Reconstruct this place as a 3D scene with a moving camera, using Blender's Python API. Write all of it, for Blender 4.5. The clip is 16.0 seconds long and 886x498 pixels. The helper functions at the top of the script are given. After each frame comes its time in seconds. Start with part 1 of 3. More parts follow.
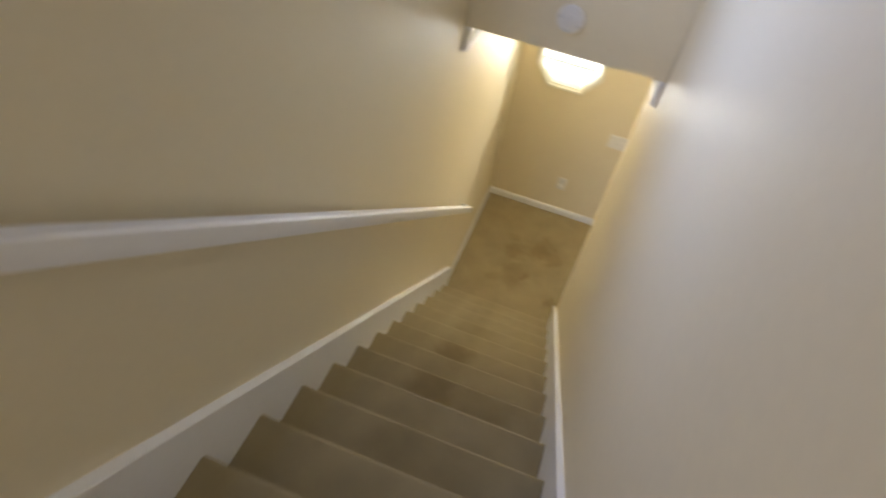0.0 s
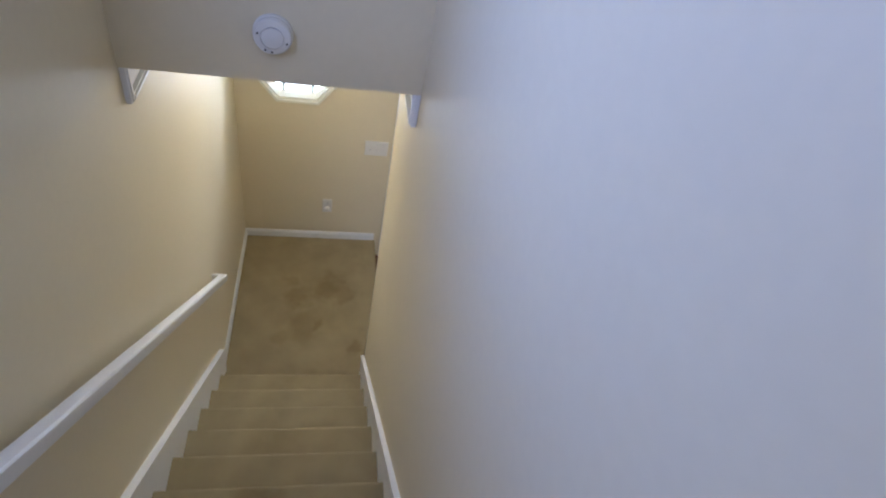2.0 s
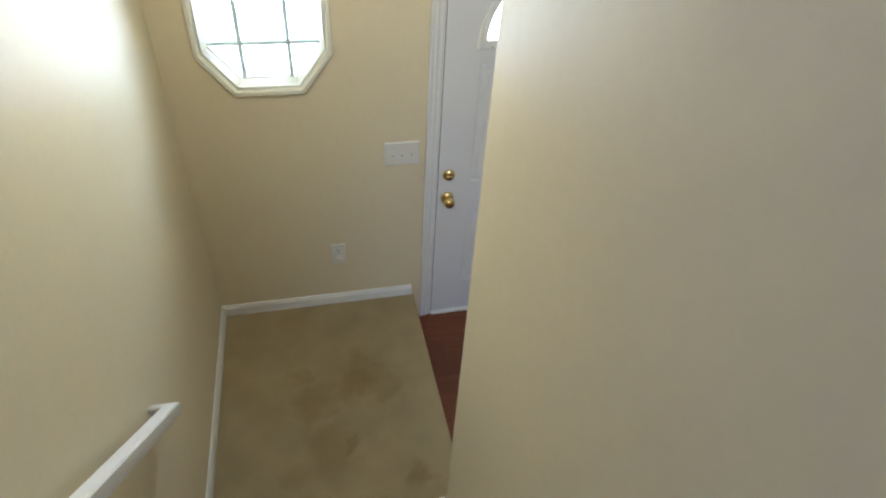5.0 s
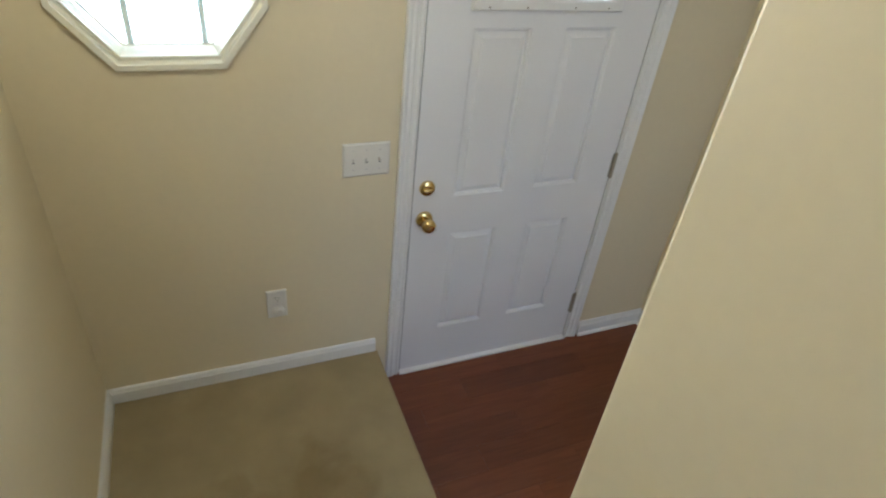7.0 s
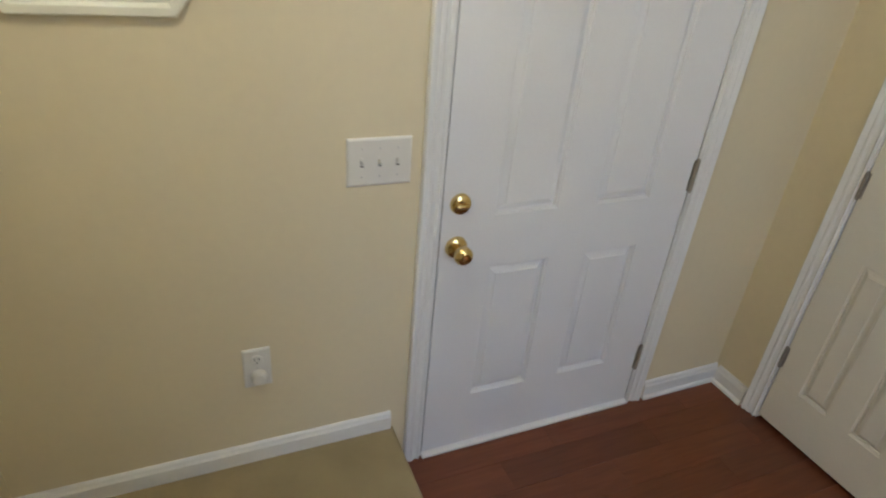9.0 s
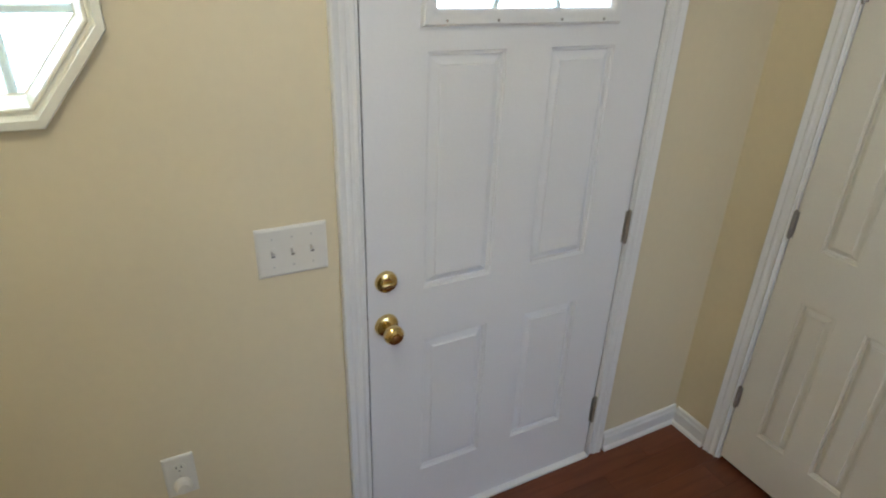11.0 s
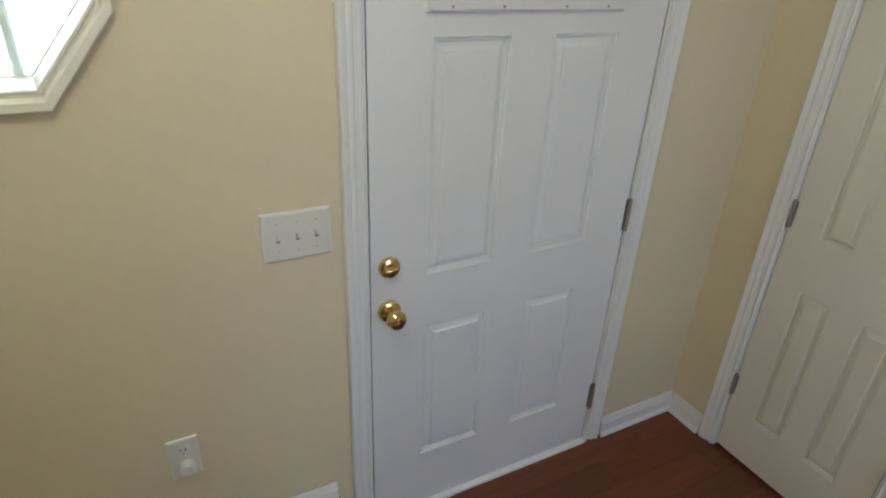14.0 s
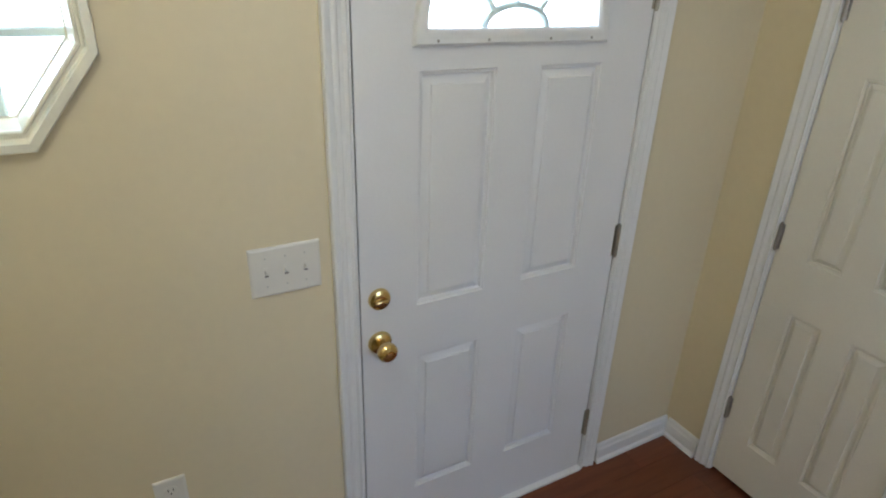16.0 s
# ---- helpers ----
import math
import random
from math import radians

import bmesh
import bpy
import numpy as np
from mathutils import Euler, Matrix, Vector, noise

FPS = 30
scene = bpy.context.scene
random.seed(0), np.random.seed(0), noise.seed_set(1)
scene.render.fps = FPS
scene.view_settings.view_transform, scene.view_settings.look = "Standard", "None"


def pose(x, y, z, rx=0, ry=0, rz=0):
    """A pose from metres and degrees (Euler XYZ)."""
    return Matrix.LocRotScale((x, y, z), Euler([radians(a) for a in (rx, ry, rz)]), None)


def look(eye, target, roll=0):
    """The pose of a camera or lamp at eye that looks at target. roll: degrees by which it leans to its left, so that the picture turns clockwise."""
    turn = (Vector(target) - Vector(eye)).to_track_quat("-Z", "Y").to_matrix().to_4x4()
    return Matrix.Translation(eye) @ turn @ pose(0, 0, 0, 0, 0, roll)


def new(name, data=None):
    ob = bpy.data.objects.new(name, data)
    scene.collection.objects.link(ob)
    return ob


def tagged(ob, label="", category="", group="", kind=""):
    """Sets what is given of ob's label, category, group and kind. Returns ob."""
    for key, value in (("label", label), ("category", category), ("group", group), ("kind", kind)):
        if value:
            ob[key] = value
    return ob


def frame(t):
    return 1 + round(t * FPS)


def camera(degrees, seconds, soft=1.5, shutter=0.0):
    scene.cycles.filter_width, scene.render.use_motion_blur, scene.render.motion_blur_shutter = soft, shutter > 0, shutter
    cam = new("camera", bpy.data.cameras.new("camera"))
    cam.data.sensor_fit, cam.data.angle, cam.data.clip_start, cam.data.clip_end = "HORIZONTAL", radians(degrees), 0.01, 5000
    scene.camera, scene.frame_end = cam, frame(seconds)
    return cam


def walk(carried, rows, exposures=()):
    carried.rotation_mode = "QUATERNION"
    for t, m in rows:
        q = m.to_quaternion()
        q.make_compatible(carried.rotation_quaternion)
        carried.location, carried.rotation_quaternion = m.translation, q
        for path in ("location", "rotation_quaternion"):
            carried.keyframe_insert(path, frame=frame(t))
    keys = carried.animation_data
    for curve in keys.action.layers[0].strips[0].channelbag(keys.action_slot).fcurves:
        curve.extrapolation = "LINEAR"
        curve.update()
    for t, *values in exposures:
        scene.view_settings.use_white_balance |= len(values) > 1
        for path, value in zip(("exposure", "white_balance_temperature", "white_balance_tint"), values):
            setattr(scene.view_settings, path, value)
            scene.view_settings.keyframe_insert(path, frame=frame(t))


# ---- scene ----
PATH = [
    (0, (0.616, -4.308, 3.697), (0.317, -2.972, 2.24), 9.9),
    (0.5, (0.617, -4.039, 3.643), (0.619, -2.732, 2.129), 7.4),
    (1, (0.657, -3.871, 3.611), (0.592, -2.608, 2.062), 6.5),
    (1.5, (0.664, -3.741, 3.542), (0.845, -2.434, 2.038), 10.4),
    (2, (0.599, -3.552, 3.45), (1.004, -2.163, 2.068), 13.7),
    (2.5, (0.599, -3.308, 3.261), (0.802, -1.883, 1.872), 9.7),
    (3, (0.597, -3.109, 3.13), (0.673, -1.673, 1.74), 0.8),
    (3.5, (0.592, -2.895, 2.953), (0.622, -1.489, 1.53), 1.1),
    (4, (0.573, -2.725, 2.808), (0.657, -1.37, 1.34), 0.6),
    (4.2, (0.566, -2.66, 2.705), (0.854, -1.273, 1.293), 4.8),
    (6.3, (0.453, -1.933, 2.003), (0.978, -0.399, 0.832), 3.0),
    (6.5, (0.433, -1.866, 1.959), (1.042, -0.332, 0.829), 3.4),
    (7, (0.458, -1.755, 1.85), (1.161, -0.276, 0.702), 6.9),
    (7.5, (0.477, -1.677, 1.72), (1.264, -0.139, 0.713), 10.4),
    (8, (0.448, -1.537, 1.61), (1.194, 0.039, 0.63), 4.5),
    (8.5, (0.443, -1.427, 1.58), (1.132, 0.181, 0.612), -2.1),
    (9, (0.546, -1.316, 1.453), (1.282, 0.268, 0.479), 5.2),
    (9.5, (0.658, -1.292, 1.432), (1.36, 0.266, 0.392), -0.5),
    (10, (0.704, -1.296, 1.497), (1.488, 0.25, 0.499), 0.1),
    (10.2, (0.712, -1.289, 1.532), (1.533, 0.265, 0.579), 1.5),
    (12.5, (0.666, -1.248, 1.545), (1.505, 0.356, 0.695), 2.3),
    (13, (0.666, -1.258, 1.534), (1.484, 0.343, 0.658), 2.4),
    (13.5, (0.681, -1.26, 1.535), (1.492, 0.329, 0.631), 1.6),
    (14, (0.676, -1.261, 1.539), (1.521, 0.304, 0.626), 2.6),
    (14.5, (0.683, -1.263, 1.548), (1.55, 0.31, 0.668), 2.0),
    (15, (0.686, -1.26, 1.553), (1.561, 0.318, 0.69), 2.0),
    (15.5, (0.688, -1.254, 1.559), (1.574, 0.324, 0.707), 1.7),
    (16, (0.686, -1.252, 1.557), (1.569, 0.331, 0.712), 1.9),
]
# lens and walk
cam = camera(74.0, 16.0, soft=2.0, shutter=0.5)
EXPO = [(0.0, 1.02, 7100, 14), (0.5, 0.88, 6800, 15), (1.0, 0.78, 6400, 18), (1.5, 0.74, 5600, 18), (2.0, 0.68, 5500, 19), (2.5, 0.62, 5700, 17), (3.5, 0.60, 5500, 13),
        (4.0, 0.60, 5400, 11), (6.5, 0.60, 5400, 11), (8.0, 0.86, 5600, 13), (10.0, 0.86, 5500, 13), (12.5, 0.70, 5350, 12), (16.0, 0.70, 5350, 12)]
walk(cam, [(t, look(eye, target, roll)) for t, eye, target, roll in PATH], EXPO)

# ---------- light ----------
world = bpy.data.worlds.new("sky")
scene.world = world
world.use_nodes = True
wn = world.node_tree
sky = wn.nodes.new("ShaderNodeTexSky")
sky.sky_type = "NISHITA"
sky.sun_disc = False
sky.sun_elevation = radians(40)
sky.sun_rotation = radians(200)
wn.nodes["Background"].inputs[1].default_value = 0.12
wn.links.new(sky.outputs[0], wn.nodes["Background"].inputs[0])


def area(name, m, w, h, power, colour):
    d = bpy.data.lights.new(name, "AREA")
    d.shape, d.size, d.size_y, d.energy, d.color = "RECTANGLE", w, h, power, colour
    ob = new(name, d)
    ob.matrix_world = m
    return ob


sun_data = bpy.data.lights.new("sun", "SUN")
sun_data.energy, sun_data.angle, sun_data.color = 2.5, radians(0.6), (1.0, 0.95, 0.88)
sun = new("sun", sun_data)
sun.matrix_world = look((0, -8, 12), (0, 0, 2))
# added fill lamp with no known window, brightening the upper stair
area("upper_hall_fill", look((-0.24, -6.22, 4.12), (0.5, -3.0, 3.17)), 0.95, 1.25, 9, (0.74, 0.78, 1.0))
# added lamp standing in for the handheld light's blue patch on the stair wall
area("stair_fill", look((-0.05, -2.78, 3.40), (0.893, -2.9, 3.05)), 0.48, 0.48, 6.6, (0.40, 0.53, 1.0))
# added cool lamp to brighten the front door from the hall end
area("hall_fill", look((1.72, -3.38, 1.55), (1.72, 0.0, 0.7)), 1.1, 1.45, 6.5, (0.76, 0.86, 1.0))
# daylight through the octagon and the fanlight
area("octagon_daylight", look((0.405, 0.185, 1.57), (0.405, -1.0, 1.42)), 0.80, 0.90, 18, (0.90, 0.97, 1.0))
area("fanlight_daylight", look((1.57, 0.185, 1.57), (1.57, -1.0, 1.37)), 0.80, 0.60, 9, (0.88, 0.96, 1.0))
# unseen landing lamp inferred from warm wall glow; also fills in for handheld light
bulb = bpy.data.lights.new("ceiling_bulb", "POINT")
bulb.energy, bulb.shadow_soft_size, bulb.color = 8.0, 0.06, (1.0, 0.90, 0.64)
new("ceiling_bulb", bulb).location = (0.58, -0.82, 2.318)


# ---------- materials ----------
def mat(name, colour, rough=0.5, metal=0.0, grain=0.0, grain_size=60.0, stain=0.0, stain_size=1.5, bump=0.0, bump_size=200.0, spec=0.5):
    m = bpy.data.materials.new(name)
    m.use_nodes = True
    nt = m.node_tree
    b = nt.nodes["Principled BSDF"]
    b.inputs["Roughness"].default_value = rough
    b.inputs["Metallic"].default_value = metal
    b.inputs["Specular IOR Level"].default_value = spec
    co = nt.nodes.new("ShaderNodeTexCoord")
    tint = nt.nodes.new("ShaderNodeRGB")
    tint.outputs[0].default_value = (*colour, 1)
    last = tint.outputs[0]
    for size, amount in ((grain_size, grain), (stain_size, stain)):
        if amount:
            n = nt.nodes.new("ShaderNodeTexNoise")
            n.inputs["Scale"].default_value = size
            n.inputs["Detail"].default_value = 4
            nt.links.new(co.outputs["Object"], n.inputs["Vector"])
            r = nt.nodes.new("ShaderNodeMapRange")
            r.inputs[1].default_value, r.inputs[2].default_value = 0.3, 0.7
            r.inputs[3].default_value, r.inputs[4].default_value = 1 - amount, 1 + amount
            nt.links.new(n.outputs[0], r.inputs[0])
            mul = nt.nodes.new("ShaderNodeVectorMath")
            mul.operation = "SCALE"
            nt.links.new(last, mul.inputs[0])
            nt.links.new(r.outputs[0], mul.inputs["Scale"])
            last = mul.outputs[0]
    nt.links.new(last, b.inputs["Base Color"])
    if bump:
        n = nt.nodes.new("ShaderNodeTexNoise")
        n.inputs["Scale"].default_value = bump_size
        n.inputs["Detail"].default_value = 3
        nt.links.new(co.outputs["Object"], n.inputs["Vector"])
        bp = nt.nodes.new("ShaderNodeBump")
        bp.inputs["Strength"].default_value = bump
        bp.inputs["Distance"].default_value = 0.002
        nt.links.new(n.outputs[0], bp.inputs["Height"])
        nt.links.new(bp.outputs[0], b.inputs["Normal"])
    return m


WALL = mat("cream_wall_paint", (0.725, 0.64, 0.445), 0.5, grain=0.012, grain_size=40, stain=0.02, stain_size=1.3, bump=0.06, bump_size=260, spec=0.4)
CEIL = mat("ceiling_paint", (0.78, 0.75, 0.68), 0.8, grain=0.03, grain_size=90, bump=0.3, bump_size=150)
WHITE = mat("white_trim_paint", (0.80, 0.80, 0.79), 0.38, grain=0.015, grain_size=70, stain=0.02, stain_size=3, bump=0.05, bump_size=120)
CREAMW = mat("cream_trim_paint", (0.84, 0.82, 0.70), 0.4, grain=0.015, grain_size=70, stain=0.02, stain_size=3, bump=0.05, bump_size=120)
DOORW = mat("white_door_paint", (0.79, 0.79, 0.80), 0.42, grain=0.012, grain_size=120, stain=0.025, stain_size=2.2, bump=0.10, bump_size=320)
CLOSETW = mat("closet_door_paint", (0.74, 0.71, 0.62), 0.45, grain=0.012, grain_size=120, stain=0.03, stain_size=2.2, bump=0.12, bump_size=300)
PLATE = mat("plate_plastic", (0.74, 0.72, 0.66), 0.3, stain=0.01, stain_size=20)
BRASS = mat("polished_brass", (0.70, 0.53, 0.22), 0.10, 1.0, grain=0.03, grain_size=40)
SCREWW = mat("painted_screw", (0.56, 0.55, 0.52), 0.4, stain=0.05, stain_size=50)
STEEL = mat("hinge_nickel", (0.38, 0.36, 0.33), 0.4, 1.0, grain=0.10, grain_size=150)
HINGE = mat("antique_brass_hinge", (0.40, 0.37, 0.31), 0.4, 1.0, grain=0.10, grain_size=150)
DARK = mat("dark_gap", (0.03, 0.028, 0.025), 0.8)
# dark colour standing in for shade in narrow gaps
GAP_SHADE = mat("gap_shade", (0.16, 0.15, 0.14), 0.7)
CONC = mat("porch_concrete", (0.42, 0.41, 0.39), 0.9, grain=0.08, grain_size=60, stain=0.1)
# pale bars with a teal tint for window light blooming over them
MUNTIN = mat("glow_tinted_grille", (0.74, 0.86, 0.86), 0.5, stain=0.02, stain_size=8)

CARPET = mat("beige_carpet", (0.345, 0.282, 0.160), 0.95, grain=0.16, grain_size=420, stain=0.10, stain_size=5.5, bump=0.9, bump_size=520, spec=0.1)


def stained_carpet(name, spots, dark=(0.74, 0.69, 0.62, 1)):
    """Carpet with dirt spots: x, y, z, radius, strength of each."""
    m = CARPET.copy()
    m.name = name
    nt = m.node_tree
    b = nt.nodes["Principled BSDF"]
    geo = nt.nodes.new("ShaderNodeNewGeometry")
    warp = nt.nodes.new("ShaderNodeTexNoise")
    warp.inputs["Scale"].default_value = 8
    warp.inputs["Detail"].default_value = 6
    nt.links.new(geo.outputs["Position"], warp.inputs["Vector"])
    off = nt.nodes.new("ShaderNodeVectorMath")
    off.operation = "MULTIPLY_ADD"
    off.inputs[1].default_value = (0.24, 0.24, 0.0)
    nt.links.new(warp.outputs["Color"], off.inputs[0])
    nt.links.new(geo.outputs["Position"], off.inputs[2])
    total = None
    for x, y, z, r, strength in spots:
        d = nt.nodes.new("ShaderNodeVectorMath")
        d.operation = "DISTANCE"
        d.inputs[1].default_value = (x + 0.12, y + 0.12, z)
        nt.links.new(off.outputs[0], d.inputs[0])
        f = nt.nodes.new("ShaderNodeMapRange")
        f.interpolation_type = "SMOOTHSTEP"
        f.inputs[1].default_value, f.inputs[2].default_value = r * 1.3, r * 0.4
        f.inputs[3].default_value, f.inputs[4].default_value = 0, strength
        nt.links.new(d.outputs["Value"], f.inputs[0])
        if total is None:
            total = f.outputs[0]
        else:
            a = nt.nodes.new("ShaderNodeMath")
            a.operation = "MAXIMUM"
            nt.links.new(total, a.inputs[0])
            nt.links.new(f.outputs[0], a.inputs[1])
            total = a.outputs[0]
    mix = nt.nodes.new("ShaderNodeMix")
    mix.data_type = "RGBA"
    mix.blend_type = "MULTIPLY"
    mix.inputs["B"].default_value = dark
    src = b.inputs["Base Color"].links[0].from_socket
    nt.links.new(total, mix.inputs["Factor"])
    nt.links.new(src, mix.inputs["A"])
    nt.links.new(mix.outputs["Result"], b.inputs["Base Color"])
    return m


CARPET_ST = stained_carpet("stained_beige_carpet", (
    (0.655, -0.554, 0, 0.15, 1.0), (0.775, -0.62, 0, 0.09, 0.7), (0.43, -0.666, 0, 0.11, 0.8), (0.40, -0.485, 0, 0.06, 0.5), (0.483, -0.935, 0, 0.13, 0.6),
    (0.593, -0.904, 0, 0.045, 0.9), (0.852, -1.10, 0, 0.06, 0.8), (0.37, -0.99, 0, 0.08, 0.4)))
CARPET_STEPS = stained_carpet("worn_stair_carpet", (
    (0.39, -2.64, 1.12, 0.10, 0.9), (0.40, -3.06, 1.47, 0.15, 0.9), (0.62, -3.08, 1.50, 0.16, 0.6), (0.5, -3.5, 1.85, 0.22, 0.5), (0.45, -2.2, 0.75, 0.14, 0.35)))


def wood_mat():
    m = bpy.data.materials.new("red_brown_laminate")
    m.use_nodes = True
    nt = m.node_tree
    b = nt.nodes["Principled BSDF"]
    co = nt.nodes.new("ShaderNodeTexCoord")
    info = nt.nodes.new("ShaderNodeObjectInfo")
    shift = nt.nodes.new("ShaderNodeVectorMath")
    shift.operation = "MULTIPLY_ADD"
    shift.inputs[1].default_value = (7, 9, 3)
    nt.links.new(info.outputs["Random"], shift.inputs[0])
    mp = nt.nodes.new("ShaderNodeMapping")
    mp.inputs["Scale"].default_value = (2.2, 26, 26)
    nt.links.new(co.outputs["Object"], shift.inputs[2])
    nt.links.new(shift.outputs[0], mp.inputs[0])
    n = nt.nodes.new("ShaderNodeTexNoise")
    n.inputs["Scale"].default_value = 2.0
    n.inputs["Detail"].default_value = 8
    n.inputs["Distortion"].default_value = 0.8
    nt.links.new(mp.outputs[0], n.inputs["Vector"])
    ramp = nt.nodes.new("ShaderNodeValToRGB")
    ramp.color_ramp.elements[0].position, ramp.color_ramp.elements[0].color = 0.25, (0.120, 0.034, 0.013, 1)
    ramp.color_ramp.elements[1].position, ramp.color_ramp.elements[1].color = 0.75, (0.180, 0.057, 0.022, 1)
    nt.links.new(n.outputs[0], ramp.inputs[0])
    var = nt.nodes.new("ShaderNodeMapRange")
    var.inputs[3].default_value, var.inputs[4].default_value = 0.8, 1.15
    nt.links.new(info.outputs["Random"], var.inputs[0])
    mul = nt.nodes.new("ShaderNodeVectorMath")
    mul.operation = "SCALE"
    nt.links.new(ramp.outputs[0], mul.inputs[0])
    nt.links.new(var.outputs[0], mul.inputs["Scale"])
    nt.links.new(mul.outputs[0], b.inputs["Base Color"])
    b.inputs["Roughness"].default_value = 0.36
    bp = nt.nodes.new("ShaderNodeBump")
    bp.inputs["Strength"].default_value = 0.12
    bp.inputs["Distance"].default_value = 0.001
    nt.links.new(n.outputs[0], bp.inputs["Height"])
    nt.links.new(bp.outputs[0], b.inputs["Normal"])
    return m


WOOD = wood_mat()


def glass_mat():
    m = bpy.data.materials.new("window_glass")
    m.use_nodes = True
    nt = m.node_tree
    nt.nodes.remove(nt.nodes["Principled BSDF"])
    tr, gl, mx, fr = (nt.nodes.new("ShaderNode" + k) for k in ("BsdfTransparent", "BsdfGlossy", "MixShader", "Fresnel"))
    tr.inputs[0].default_value = (0.93, 0.98, 0.97, 1)
    gl.inputs["Roughness"].default_value = 0.03
    nt.links.new(fr.outputs[0], mx.inputs[0])
    nt.links.new(tr.outputs[0], mx.inputs[1])
    nt.links.new(gl.outputs[0], mx.inputs[2])
    nt.links.new(mx.outputs[0], nt.nodes["Material Output"].inputs[0])
    return m


def glow_mat(name, colour, strength):
    m = bpy.data.materials.new(name)
    m.use_nodes = True
    b = m.node_tree.nodes["Principled BSDF"]
    b.inputs["Base Color"].default_value = (*colour, 1)
    b.inputs["Emission Color"].default_value = (*colour, 1)
    b.inputs["Emission Strength"].default_value = strength
    return m


GLASS = glass_mat()
OUTSIDE = glow_mat("bright_outdoors", (0.90, 0.97, 1.0), 5.0)
SHADE = glow_mat("lit_lamp_glass", (1.0, 0.86, 0.62), 3.0)


# ---------- mesh helpers ----------
def part(name, bm, material, parent=None, label=""):
    me = bpy.data.meshes.new(name)
    bmesh.ops.recalc_face_normals(bm, faces=bm.faces)
    bm.to_mesh(me)
    bm.free()
    me.materials.append(material)
    ob = new(name, me)
    if parent:
        ob.parent = parent
    if label:
        ob["label"] = label
    return ob


def smooth(ob, angle=40):
    for p in ob.data.polygons:
        p.use_smooth = True
    ob.data.set_sharp_from_angle(angle=radians(angle))
    return ob


def empty(name, at=(0, 0, 0)):
    ob = new(name)
    ob.location = at
    return ob


def box_into(bm, x0, x1, y0, y1, z0, z1, bev=0.0):
    b2 = bmesh.new()
    bmesh.ops.create_cube(b2, size=1)
    for v in b2.verts:
        v.co = ((x0 + x1) / 2 + v.co.x * (x1 - x0), (y0 + y1) / 2 + v.co.y * (y1 - y0), (z0 + z1) / 2 + v.co.z * (z1 - z0))
    if bev:
        bmesh.ops.bevel(b2, geom=b2.edges[:], offset=bev, segments=2, affect="EDGES", profile=0.6)
    me = bpy.data.meshes.new("tmp")
    b2.to_mesh(me)
    b2.free()
    bm.from_mesh(me)
    bpy.data.meshes.remove(me)
    return bm


def box(*a, bev=0.0):
    return box_into(bmesh.new(), *a, bev=bev)


def loft(rings, close=False, cap=True):
    """Skin over rings of points, each ring a closed loop."""
    bm = bmesh.new()
    vs = [[bm.verts.new(p) for p in ring] for ring in rings]
    n = len(vs[0])
    pairs = list(zip(vs, vs[1:])) + ([(vs[-1], vs[0])] if close else [])
    for a, b in pairs:
        for i in range(n):
            bm.faces.new((a[i], a[(i + 1) % n], b[(i + 1) % n], b[i]))
    if cap and not close:
        bm.faces.new(vs[0][::-1])
        bm.faces.new(vs[-1])
    return bm


def lathe(profile, axis, at, n=32):
    """Turned shape: profile of (radius, distance along axis)."""
    q = Vector((0, 0, 1)).rotation_difference(Vector(axis))
    rings = []
    for r, d in profile:
        rings.append([Vector(at) + q @ Vector((max(r, 1e-4) * math.cos(2 * math.pi * i / n), max(r, 1e-4) * math.sin(2 * math.pi * i / n), d)) for i in range(n)])
    return loft(rings)


def structure(ob, label, category):
    return tagged(ob, label, category, kind="structure")


# ---------- plan ----------
RW, RWB = 0.893, 1.018            # stair side wall, both faces
WEND = -1.381                    # its end
SOF_Y, CEIL_Z, TOP_Z = -1.89, 2.488, 5.07
FOY = -0.184                    # hall floor below the landing
EAST = 2.494
SOUTH = -3.4
RISE, RUN, N1Y = 0.188, 0.222, -1.437
STEPS = 14
UP_Y = N1Y - RUN * (STEPS - 1)
UP_Z = RISE * STEPS
EDGE = 1.034                    # landing edge
DX0, DX1, DZ0, DZ1 = 1.146, 2.020, FOY + 0.006, 1.856
WALL_T = 0.15
OCX, OCZ = 0.405, 1.557


def octo(r, y):
    return [(OCX + u * r, y, OCZ + v * r) for u, v in OCT]


# unit octagon of the window: half width 1, a little taller than wide
OCT = ((-0.522, -1.158), (0.522, -1.158), (1, -0.541), (1, 0.541), (0.522, 1.158), (-0.522, 1.158), (-1, 0.541), (-1, -0.541))


